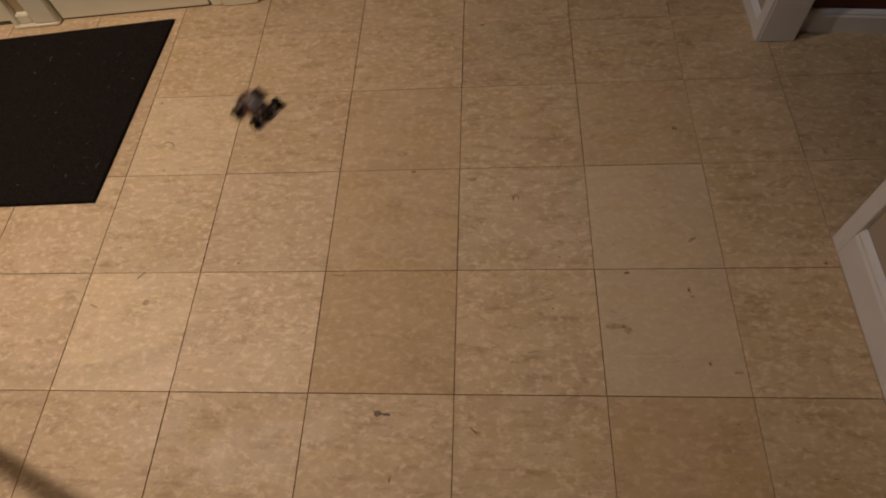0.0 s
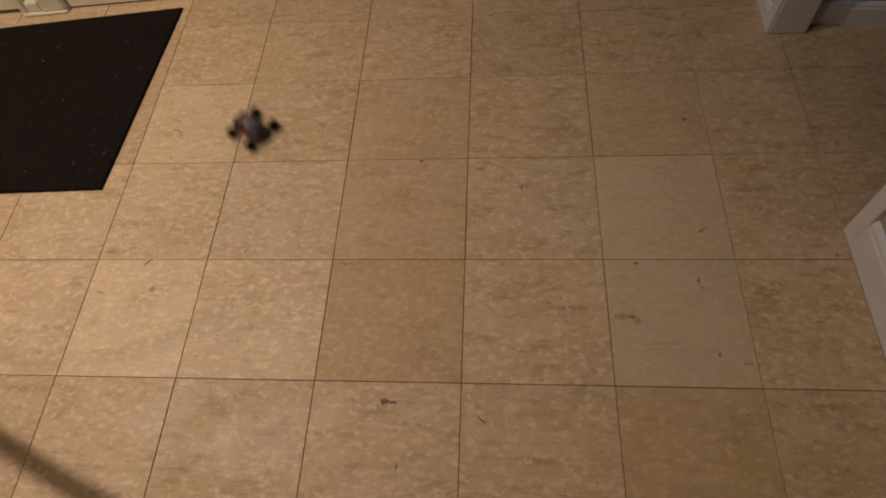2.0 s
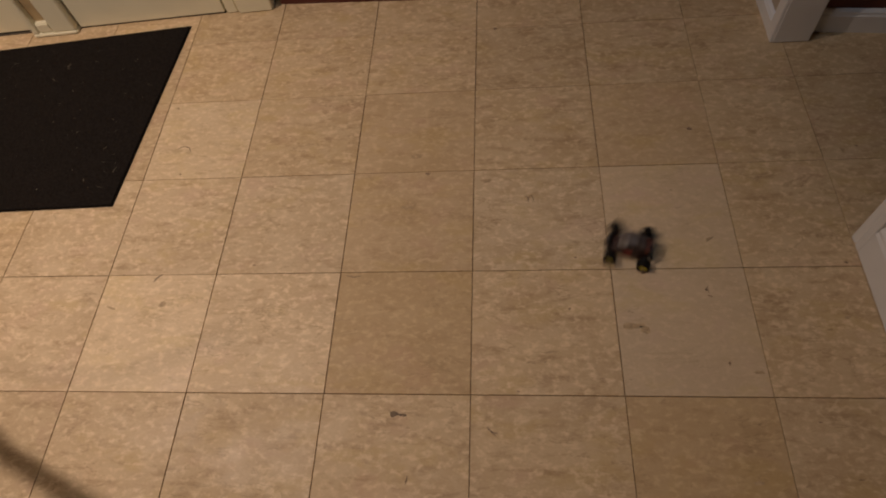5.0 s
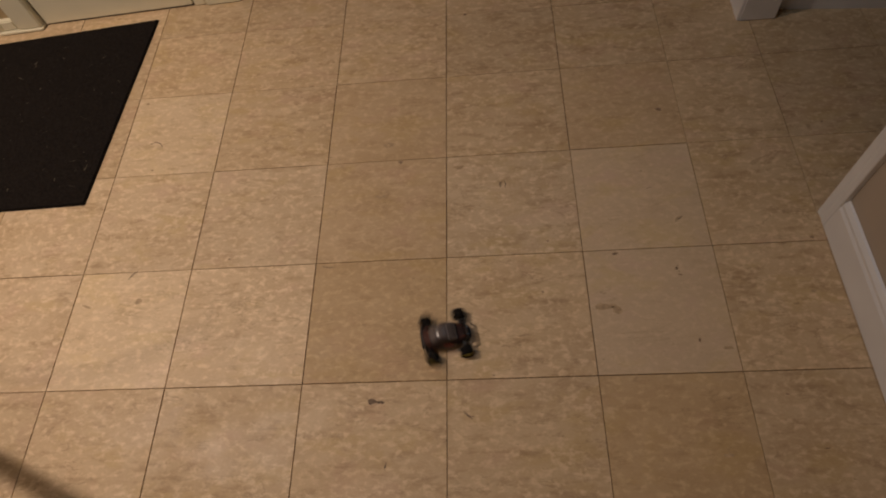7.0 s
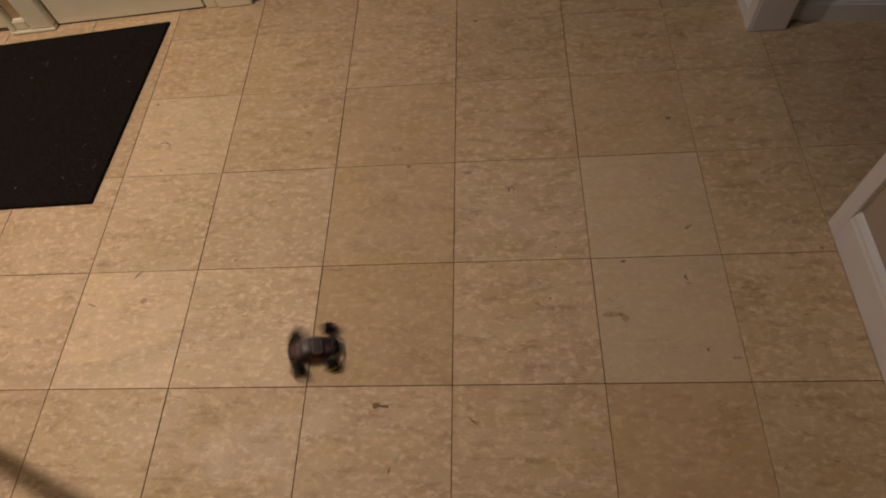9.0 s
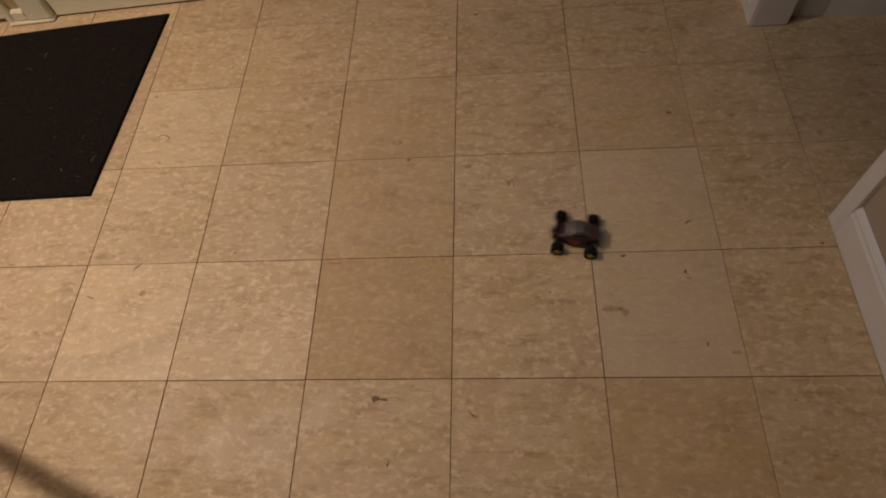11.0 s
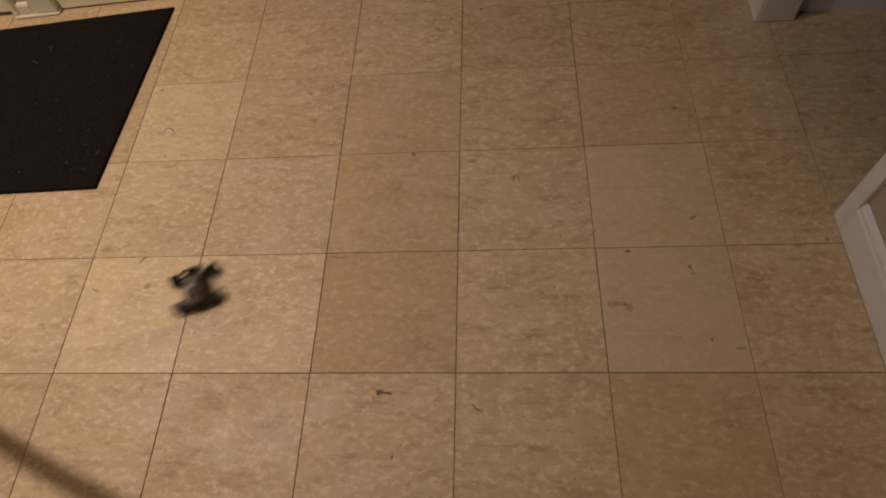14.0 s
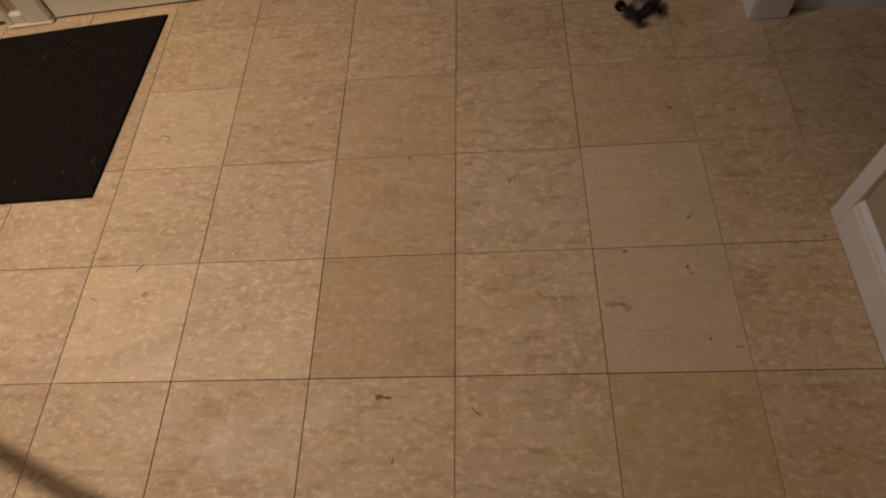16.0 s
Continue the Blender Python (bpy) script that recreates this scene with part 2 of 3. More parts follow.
ceiling = tagged(part("ceiling", box(-2.8, 2.4, -2.4, 2.0, 2.5, 2.6), CEILING), "plain off-white ceiling", "ceiling", kind="structure")

BASE = [(0, 0), (0.013, 0), (0.013, 0.062), (0.010, 0.068), (0.010, 0.074), (0.005, 0.082), (0, 0.084)]
base_far = tagged(part("baseboard_far", profile_run([(d, h * 0.86) for d, h in BASE], 1.35), WHITE, at=FAR_POSE @ pose(0.008, -0.001, 0)), "white moulded baseboard under a dark red wall", "baseboard", kind="structure")
base_jog = tagged(part("baseboard_jog", profile_run([(d, h * 0.6) for d, h in BASE], 0.245), WHITE, at=pose(0.861, 1.313, 0, 0, 0, -90)), "white baseboard on the short return wall", "baseboard", kind="structure")
base_east = tagged(part("baseboard_east", profile_run([(d, h * 1.27) for d, h in BASE], 2.64), WHITE, at=pose(0.896, 0.345, 0, 0, 0, -90)), "white moulded baseboard under a taupe wall", "baseboard", kind="structure")

post = tagged(new("corner_post"), "white painted square corner post at the wall end", "post", kind="structure")
part("post_body", box(0.851, 0.952, 1.034, 1.066, 0, 2.49, 0.003), WHITE, post)
part("post_side", box(0.845, 0.8540, 1.0365, 1.078, 0, 2.49, 0.002), WHITE, post)

casing = tagged(new("opening_casing"), "white moulded casing round the opening to the side room", "casing", kind="structure")
CASING = [(0.896, 0.346), (0.885, 0.346), (0.883, 0.348), (0.883, 0.364), (0.8855, 0.368), (0.883, 0.372), (0.882, 0.385), (0.884, 0.389), (0.889, 0.392), (1.015, 0.392), (1.015, 0.373), (0.896, 0.373)]
part("casing_board", prism(CASING, 0, 2.49), WHITE, casing, smooth=True)

# ---- the entrance: a frame turned a few degrees against the tiles ----
DOOR_POSE = pose(-0.667, 1.312, 0, 0, 0, 4.03)


def entrance():
    e = tagged(new("entrance_unit"), "cream painted entrance door with side panel and casing", "door", kind="structure")
    e.matrix_world = DOOR_POSE

    def bar(name, bm, mat, label=""):
        return part(name, bm, mat, e, label)
    bar("casing", box(-0.118, 0.0, -0.004, 0.10, 0, 2.15, 0.004), CREAM)
    bar("casing_edge", box(-0.160, -0.120, 0.004, 0.10, 0, 2.15, 0.004), CREAM)
    panel = bar("side_panel", box(-0.672, -0.166, 0.006, 0.05, 0.006, 2.10, 0.002), CREAM)
    # dark strip that puts the shade of the gap under the panel into colour
    part("panel_gap_shade", box(-0.672, -0.166, 0.010, 0.05, 0.0, 0.0055), DARK_GAP, panel)
    bar("mullion_foot", box(-0.832, -0.676, -0.020, 0.06, 0, 0.014, 0.004, 3), CREAM)
    bar("mullion", box(-0.757, -0.678, -0.017, 0.06, 0.0142, 2.10, 0.003), CREAM)
    bar("mullion", box(-0.830, -0.808, -0.017, 0.06, 0.0142, 2.10, 0.003), CREAM)
    bar("mullion_inset", box(-0.807, -0.758, 0.004, 0.06, 0.0500, 2.10), TAN, "tan wooden inset strip")
    bar("inset_sill", box(-0.807, -0.758, -0.014, 0.058, 0.0142, 0.049, 0.004), CREAM)
    door = bar("door_leaf", box(-1.75, -0.840, 0.016, 0.061, 0.008, 2.08, 0.003), CREAM)
    # the gap below the leaf is filled with the same shade colour
    part("leaf_gap_shade", box(-1.75, -0.840, 0.020, 0.058, 0.0045, 0.0075), DARK_GAP, door)
    # threshold coloured dark to stand for the shaded floor strip below the door
    bar("threshold", box(-1.75, -0.834, 0.012, 0.12, -0.002, 0.004, 0.001), SHADED_SILL, "threshold strip, coloured dark for the shade below the door")
    bar("head", box(-1.9, 0.0, 0.0, 0.12, 2.151, 2.49), CREAM)
    return e


entrance()
wall_entry = tagged(part("wall_entry", box(-2.2, 0.02, 0.121, 0.22, -0.1, 2.5), TAUPE, at=DOOR_POSE), "wall behind the entrance frame", "wall", kind="structure")

# ---- ceiling lamp ----
lamp = tagged(new("recessed_ceiling_lamp"), "round white recessed ceiling lamp with warm bulb, out of view", "lamp")
lamp.matrix_world = pose(LAMPS[0][0], LAMPS[0][1], 2.5)
part("trim_ring", lathe([(0.062, -0.001), (0.064, -0.010), (0.085, -0.008), (0.09, -0.001)], 40, "z"), WHITE, lamp)
part("bulb", lathe([(0.001, -0.006), (0.03, -0.006), (0.055, -0.002), (0.058, -0.0005)], 32, "z"), GLOW, lamp)
tagged(lamp, group="recessed ceiling lamps")
# the added cool fill gets the same fitting, though no lamp is known there
for x, y, *_ in LAMPS[1:]:
    copy_thing(lamp, pose(x, y, 2.5))


def tube(points, radius, steps=12, cuts=8):
    """A round rail through points, smoothed between them."""
    p = [Vector(q) for q in points]
    p = [2 * p[0] - p[1]] + p + [2 * p[-1] - p[-2]]
    path = []
    for k in range(1, len(p) - 2):
        for i in range(cuts):
            u = i / cuts
            path.append(0.5 * (2 * p[k] + (p[k + 1] - p[k - 1]) * u + (2 * p[k - 1] - 5 * p[k] + 4 * p[k + 1] - p[k + 2]) * u * u + (3 * p[k] - p[k - 1] - 3 * p[k + 1] + p[k + 2]) * u ** 3))
    path.append(p[-2])
    bm, rings = bmesh.new(), []
    for k, c in enumerate(path):
        d = (path[min(k + 1, len(path) - 1)] - path[max(k - 1, 0)]).normalized()
        side = d.cross(Vector((0, 0, 1))).normalized()
        up = side.cross(d)
        rings.append([bm.verts.new(c + radius * (math.cos(2 * math.pi * i / steps) * side + math.sin(2 * math.pi * i / steps) * up)) for i in range(steps)])
    for q, r in zip(rings, rings[1:]):
        for i in range(steps):
            bm.faces.new((q[i], q[(i + 1) % steps], r[(i + 1) % steps], r[i]))
    bm.faces.new(rings[0])
    bm.faces.new(rings[-1])
    return bm


# ---- an unseen curved rail, added only to throw shadow bands across the near tiles ----
rail = tagged(new("curved_handrail"), "unseen curved wooden rail on two slim turned posts, added to cast shadows", "handrail")
RAIL = [(-1.49, 0.3075, 0.84), (-1.39, 0.1725, 0.84), (-1.239, 0.0525, 0.84), (-1.177, 0.0205, 0.84), (-1.119, -0.0055, 0.84), (-1.086, -0.0195, 0.84), (-0.954, -0.0685, 0.84), (-0.832, -0.0765, 0.84), (-0.732, -0.0590, 0.875), (-0.6795, -0.0402, 0.945), (-0.639, -0.0320, 1.005)]
part("rail", tube(RAIL, 0.015), TAN, rail, smooth=True)
for x, y in (RAIL[0][:2], RAIL[2][:2]):
    part("post", lathe([(0.0001, 0.0), (0.03, 0.0), (0.03, 0.02), (0.015, 0.04), (0.013, 0.80), (0.0001, 0.832)], 16, "z"), TAN, rail, at=pose(x, y, 0))

# ---- door mat ----
mat = tagged(new("door_mat"), "black ribbed door mat flecked with lint, on tiles", "mat")
MAT_OUT = [(-0.976, 0.523), (-0.938, 1.248), (-1.75, 1.162), (-1.75, 0.501)]


def inset(outline, d):
    c = Vector((sum(p[0] for p in outline) / 4, sum(p[1] for p in outline) / 4))
    res = []
    for p in outline:
        v = c - Vector(p)
        res.append((p[0] + d * (1 if v.x > 0 else -1), p[1] + d * (1 if v.y > 0 else -1)))
    return res


part("rubber_backing", prism(MAT_OUT, 0.0, 0.004, 0.001), MAT_EDGE, mat)
part("carpet_top", prism(inset(MAT_OUT, 0.003), 0.004, 0.0075, 0.001), MAT_PILE, mat)
rnd = random.Random(4)
bm = bmesh.new()
for k in range(120):
    x, y = -1.72 + 0.72 * rnd.random(), 0.54 + 0.62 * rnd.random()
    a, s, w = rnd.random() * 6.28, 0.002 + 0.013 * rnd.random() ** 3, 0.0005 + 0.0007 * rnd.random() ** 2
    d, n_ = Vector((math.cos(a), math.sin(a), 0)) * s, Vector((-math.sin(a), math.cos(a), 0)) * w
    o = Vector((x, y, 0.0078))
    bm.faces.new([bm.verts.new(o + q) for q in (-d, n_, d + n_ * 0.3, -n_)])
for x, y, s in ((-1.309, 1.084, 0.013), (-1.305, 1.070, 0.008), (-1.270, 0.840, 0.006), (-1.253, 0.968, 0.004), (-1.082, 1.086, 0.005), (-1.220, 0.585, 0.006)):
    o, d, n_ = Vector((x, y, 0.0079)), Vector((0.35, 0.94, 0)) * s, Vector((0.94, -0.35, 0)) * 0.22 * s
    bm.faces.new([bm.verts.new(o + q) for q in (-d, n_, d * 0.8, -n_ * 0.6)])
tagged(part("lint", bm, LINT), "pale lint scattered on the black mat", "lint", kind="stuff")


# ---- toy truck ----
def wheel(parent, x, y, side):
    """A fat knobbly tyre on a dished yellow rim that faces outwards."""
    w = new("wheel")
    w.parent = parent
    w.matrix_basis = pose(x, y, WHEEL_R)
    r, h, o = WHEEL_R, 0.0096, side
    bm = lathe([(0.0097, -h * 0.92), (r * 0.78, -h), (r * 0.90, -h * 0.86), (r * 0.95, -h * 0.4), (r * 0.955, 0), (r * 0.95, h * 0.4), (r * 0.90, h * 0.86), (r * 0.78, h), (0.0097, h * 0.92), (0.0097, -h * 0.92)], 30)
    for k in range(16):
        for s, v, out in ((-1, 0.25, 0.955), (1, -0.25, 0.955), (-1, 0.25, 0.90), (1, -0.25, 0.90)):
            a = 2 * math.pi * (k + v) / 16
            at, wide = (s * h * 0.38, h * 0.62) if out > 0.93 else (s * h * 0.86, h * 0.30)
            m = Matrix.Rotation(-a, 4, "Y") @ Matrix.Translation((r * out, at, 0)) @ Matrix.Diagonal((r * 0.10, wide, r * 0.19, 1))
            bmesh.ops.create_cube(bm, size=1, matrix=m)
    part("tyre", bm, RUBBER, w, "black knobbly tyre")
    bm = lathe([(0.0095, -o * h * 0.8), (0.0096, o * h * 0.70), (0.0090, o * h * 0.76), (0.0081, o * h * 0.68), (0.0069, o * h * 0.58), (0.0049, o * h * 0.62), (0.0040, o * h * 0.76), (0.0002, o * h * 0.78)], 24)
    part("rim", bm, RIM, w, "yellow plastic rim", smooth=True)
    part("hub", lathe([(0.0096, -o * h * 0.82), (0.0050, -o * h * 0.70), (0.0001, -o * h * 0.70)], 20), BLACK, w)
    for k in range(5):
        a = 2 * math.pi * k / 5
        bm = bmesh.new()
        bmesh.ops.create_cube(bm, size=1, matrix=Matrix.Rotation(-a, 4, "Y") @ Matrix.Translation((0.0060, o * h * 0.61, 0)) @ Matrix.Diagonal((0.0024, 0.0016, 0.0036, 1)))
        part("rim_slot", bm, BLACK, w)
    part("axle_nut", lathe([(0.0018, o * h * 0.74), (0.0018, o * h * 0.90), (0.0001, o * h * 0.90)], 6), STEEL, w)
    return w


def section(table, x):
    """Half width, low and high edge of a shell at x, from a table of (x, half width, z low, z high)."""
    xs = [r[0] for r in table][::-1]
    return [float(np.interp(x, xs, [r[k] for r in table][::-1])) for k in (1, 2, 3)]


def shell_patch(table, x0, x1, a0, a1, off=0.0, nx=14, na=14, closed=False):
    """A piece of a rounded shell between two stations and two angles over its cross-section (0: one side, 90: top)."""
    bm, rows = bmesh.new(), []
    for i in range(nx + 1):
        w, z0, z1 = section(table, x0 + (x1 - x0) * i / nx)
        row = []
        for k in range(na + 1):
            a = radians(a0 + (a1 - a0) * k / na)
            cy, cz = math.cos(a), math.sin(a)
            y = (1.08 * w + off) * math.copysign(abs(cy) ** 0.62, cy)
            z = z0 + (z1 + off - z0) * max(cz, 0.0) ** 0.62
            row.append(bm.verts.new((x0 + (x1 - x0) * i / nx, y, z)))
        rows.append(row)
    for p, q in zip(rows, rows[1:]):
        for k in range(na):
            bm.faces.new((p[k], p[k + 1], q[k + 1], q[k]))
        if closed:
            bm.faces.new((p[na], p[0], q[0], q[na]))
    if closed:
        bm.faces.new(rows[0])
        bm.faces.new(rows[-1])
    return bm


def shell_oval(table, x, rx, a, ra, off):
    """An oval patch on a rounded shell, round station x and angle a."""
    bm, rings = bmesh.new(), []

    def place(u, v):
        w, z0, z1 = section(table, x + rx * u)
        b = radians(a + ra * v)
        cy, cz = math.cos(b), max(math.sin(b), 0.0)
        return (x + rx * u, (1.08 * w + off) * math.copysign(abs(cy) ** 0.62, cy), z0 + (z1 + off - z0) * cz ** 0.62)
    centre = bm.verts.new(place(0, 0))
    for q in (0.5, 1.0):
        rings.append([bm.verts.new(place(q * math.cos(2 * math.pi * k / 18), q * math.sin(2 * math.pi * k / 18))) for k in range(18)])
    for k in range(18):
        bm.faces.new((centre, rings[0][k], rings[0][(k + 1) % 18]))
        bm.faces.new((rings[0][k], rings[1][k], rings[1][(k + 1) % 18], rings[0][(k + 1) % 18]))
    return bm


WHEEL_R, AXLE, TRACK = 0.0149, 0.0381, 0.0452
HULL = [(0.0505, 0.0095, 0.016, 0.0205), (0.0475, 0.0140, 0.015, 0.0245), (0.0405, 0.0185, 0.014, 0.0280), (0.0300, 0.0212, 0.013, 0.0312), (0.0220, 0.0240, 0.013, 0.0340), (0.0120, 0.0260, 0.012, 0.0362),
        (-0.0100, 0.0266, 0.012, 0.0380), (-0.0250, 0.0252, 0.013, 0.0392), (-0.0360, 0.0226, 0.015, 0.0396), (-0.0460, 0.0204, 0.018, 0.0392), (-0.0505, 0.0180, 0.021, 0.0365)]
DOME = [(0.0259, 0.0162, 0.032, 0.0345), (0.0204, 0.0181, 0.033, 0.0410), (0.0140, 0.0194, 0.033, 0.0468), (0.0057, 0.0203, 0.033, 0.0512), (-0.0035, 0.0206, 0.033, 0.0532), (-0.0127, 0.0202, 0.033, 0.0530),
        (-0.0210, 0.0191, 0.033, 0.0505), (-0.0284, 0.0176, 0.033, 0.0460), (-0.0357, 0.0152, 0.033, 0.0405)]


def toy_truck():
    t = tagged(new("toy_truck"), "small dark grey radio-controlled truck with yellow-rimmed black wheels", "toy truck")
    # frame, axles, towers and dampers
    bm = prism([(0.046, 0.010), (0.046, -0.010), (0.017, -0.019), (-0.028, -0.019), (-0.046, -0.011), (-0.046, 0.011), (-0.028, 0.019), (0.017, 0.019)], 0.008, 0.0125, 0.0015)
    part("chassis", bm, BLACK, t)
    bm = prism([(0.046, 0.0165), (0.0530, 0.0155), (0.0560, 0.009), (0.0560, -0.009), (0.0530, -0.0155), (0.046, -0.0165), (0.048, -0.010), (0.048, 0.010)], 0.010, 0.0165, 0.002)
    part("front_bumper", bm, BLACK, t)
    for s in (-1, 1):
        part("bumper_stay", box(0.0475, 0.0510, s * 0.0075, s * 0.0105, 0.014, 0.0225, 0.0008), BLACK, t)
    bm = box(-0.0555, -0.0505, -0.026, 0.026, 0.012, 0.018, 0.002)
    box(-0.054, -0.042, -0.009, 0.009, 0.011, 0.0165, 0.001, bm=bm)
    part("rear_bumper", bm, BLACK, t)
    for x in (AXLE, -AXLE):
        f = 1 if x > 0 else -1
        part("gearbox", box(x - 0.009, x + 0.009, -0.011, 0.011, 0.0085, 0.0245, 0.003), BLACK, t)
        bm = bmesh.new()
        lathe([(0.0001, -0.036), (0.0045, -0.036), (0.0052, -0.012), (0.0052, 0.012), (0.0045, 0.036), (0.0001, 0.036)], 14, "y", bm)
        part("axle_housing", bm, BLACK, t, at=pose(x, 0, WHEEL_R))
        bm = prism([(-0.021, 0.0345), (-0.0165, 0.0375), (0.0165, 0.0375), (0.021, 0.0345), (0.012, 0.016), (-0.012, 0.016)], -0.0015, 0.0015, 0.0004)
        part("shock_tower", bm, BLACK, t, at=Matrix.Translation((x + f * 0.0085, 0, 0)) @ Matrix(((0, 0, 1, 0), (1, 0, 0, 0), (0, 1, 0, 0), (0, 0, 0, 1))))
        for s in (-1, 1):
            bm = box(x - 0.0065, x + 0.0065, s * 0.009, s * 0.0340, 0.0115, 0.0150, 0.001)
            box(x - 0.002, x + 0.002, s * 0.012, s * 0.0350, 0.0160, 0.0180, bm=bm)
            part("suspension_arm", bm, BLACK, t)
            d = part("damper", lathe([(0.0001, -0.011), (0.0016, -0.011), (0.0016, 0.0), (0.0027, 0.0), (0.0027, 0.009), (0.0001, 0.009)], 12, "z"), BLACK, t)
            d.matrix_basis = pose(x + f * 0.0085, s * 0.0255, 0.0265, s * 28, 0, 0)
            part("spring", lathe([(0.0030, -0.008), (0.0034, -0.006), (0.0030, -0.004), (0.0034, -0.002), (0.0030, 0.0)], 12, "z"), STEEL, d)
    # shell: narrow black bonnet, domed grey cab, tail
    shell = part("body_shell", shell_patch(HULL, 0.0505, -0.0505, 0, 180, 0, 34, 22, True), SHELL, t, smooth=True)
    part("cab", shell_patch(DOME, 0.0259, -0.0357, 0, 180, 0, 26, 22, True), SHELL_TOP, shell, "dark purplish grey cab", smooth=True)
    part("windscreen", shell_patch(DOME, 0.0232, 0.0060, 30, 150, 0.0005), SHELL_GREY, shell, "glossy grey windscreen", smooth=True)
    for x0, x1, a0, a1 in ((0.0240, 0.0228, 28, 152), (0.0062, 0.0050, 28, 152), (0.0234, 0.0056, 27, 32), (0.0234, 0.0056, 148, 153)):
        part("window_trim", shell_patch(DOME, x0, x1, a0, a1, 0.0008), PALE_TRIM, shell, "pale trim line round the windscreen", smooth=True)
    part("rear_window", shell_patch(DOME, -0.0225, -0.0325, 38, 142, 0.0005), SHELL_GREY, shell, smooth=True)
    part("roof_panel", shell_patch(DOME, 0.0030, -0.0185, 58, 122, 0.0005), SHELL_GREY, shell, "grey roof panel", smooth=True)
    for a in (10, 150):
        part("side_window", shell_patch(DOME, 0.0100, -0.0180, a, a + 20, 0.0005), BLACK, shell, smooth=True)
    for a in (24, 156):
        part("side_oval", shell_oval(HULL, 0.003, 0.0118, a, 17, 0.0006), SHELL_RED, shell, "red oval on the shell's side", smooth=True)
    for a in (52, 112):
        part("bonnet_flash", shell_patch(HULL, 0.0290, 0.0420, a, a + 16, 0.0005), SHELL_BROWN, shell, "dark red flash on the bonnet", smooth=True)
    part("tail_panel", shell_patch(HULL, -0.036, -0.0480, 30, 150, 0.0005), SHELL_BROWN, shell, "dark brown tail panel", smooth=True)
    part("tail_lip", box(-0.0520, -0.0480, -0.021, 0.021, 0.0385, 0.0405, 0.0008), SHELL_TOP, shell, "glossy dark tail lip")
    for s in (-1, 1):
        part("headlight", box(0.0470, 0.0510, s * 0.0060, s * 0.0110, 0.0195, 0.0230, 0.0008), PALE_TRIM, shell, "pale headlight")
    for x, z in ((0.040, 0.027), (-0.043, 0.038)):
        for s in (-1, 1):
            part("body_post", lathe([(0.0012, 0.0), (0.0012, 0.007), (0.0001, 0.0075)], 8, "z"), BLACK, shell, at=pose(x, s * 0.010, z))
    wheels = [wheel(t, x, s * TRACK, s) for x in (AXLE, -AXLE) for s in (-1, 1)]
    return t, wheels


truck, truck_wheels = toy_truck()

# ---- specks, pits and scuffs on the tiles ----
def blot(x, y, length, width, angle, seed):
    """An uneven flat mark."""
    r, out = random.Random(seed), []
    for k in range(14):
        a = 2 * math.pi * k / 14
        q = 0.7 + 0.5 * r.random()
        u, v = length / 2 * q * math.cos(a), width / 2 * q * math.sin(a)
        c, s = math.cos(radians(angle)), math.sin(radians(angle))
        out.append((x + u * c - v * s, y + u * s + v * c))
    return out


# dark pits and specks, then paler scuffs: x, y in metres, length and width in millimetres, degrees
PITS = [(-0.884, 0.879, 9, 7.1, 0), (-0.112, 0.604, 17, 11.3, 0), (0.068, 1.158, 14, 12.7, 0), (0.576, 0.728, 22, 13.8, -20), (0.969, 0.653, 8, 7.5, 0), (-0.535, 0.334, 9, 5.0, -20), (0.232, 0.209, 6, 7.1, 0), (0.254, 0.342, 8, 7.8, 0), (0.406, 0.299, 18, 9.0, 10), (0.538, 0.254, 9, 8.8, 30)]
PITS += [(0.543, 0.238, 15, 3.6, -10), (0.851, 0.319, 11, 7.6, -30), (0.059, -0.073, 19, 2.9, -35), (-0.116, -0.168, 6, 8.8, 0), (0.555, 0.080, 7, 11.6, 0), (0.749, -0.148, 13, 3.3, 0), (0.703, -0.041, 11, 4.7, 0), (0.149, 0.516, 19, 4.3, 60), (-0.810, 0.628, 8, 8.2, 0), (0.112, 0.016, 7, 5.0, 0)]
DEEP = [(-0.152, -0.034, 22, 17, 0), (-0.136, -0.036, 18, 7.5, 0), (-0.128, -0.037, 9, 9, 0)]
SCUFFS = [(-0.146, 0.665, 42, 21.5, 0), (0.043, 0.576, 38, 16.5, 0), (0.366, 0.166, 58, 21.0, 3), (0.392, 0.158, 34, 22.0, -40), (-0.157, 0.498, 42, 18.0, 0), (-0.747, 0.227, 22, 19.0, 0), (-0.879, 0.219, 33, 8.0, -20), (0.610, 0.061, 30, 10.2, 0), (0.563, -0.158, 25, 10.8, 0), (0.511, 0.966, 62, 13.5, -15), (0.933, 0.641, 13, 29.9, 10), (0.565, 0.388, 21, 6.4, 30), (0.817, 0.185, 16, 11.2, 0), (0.153, 0.082, 62, 10.5, 0), (0.185, 0.105, 50, 6.6, 5)]
for marks, name, mat_, label, z in ((DEEP, "floor_pit", PIT, "dark brown pit in a floor tile", 0.0004), (PITS, "floor_speck", STAIN, "dark specks and pits in the floor tiles", 0.0004), (SCUFFS, "floor_scuff", SCUFF, "brown scuffs and blotches on the floor tiles", 0.0003)):
    bm = bmesh.new()
    for k, (x, y, a, b, turn) in enumerate(marks):
        bm.faces.new([bm.verts.new((u, v, z)) for u, v in blot(x, y, a * 0.8e-3, b * 0.8e-3, turn, k)])
    tagged(part(name, bm, mat_), label, "stain", kind="stuff")

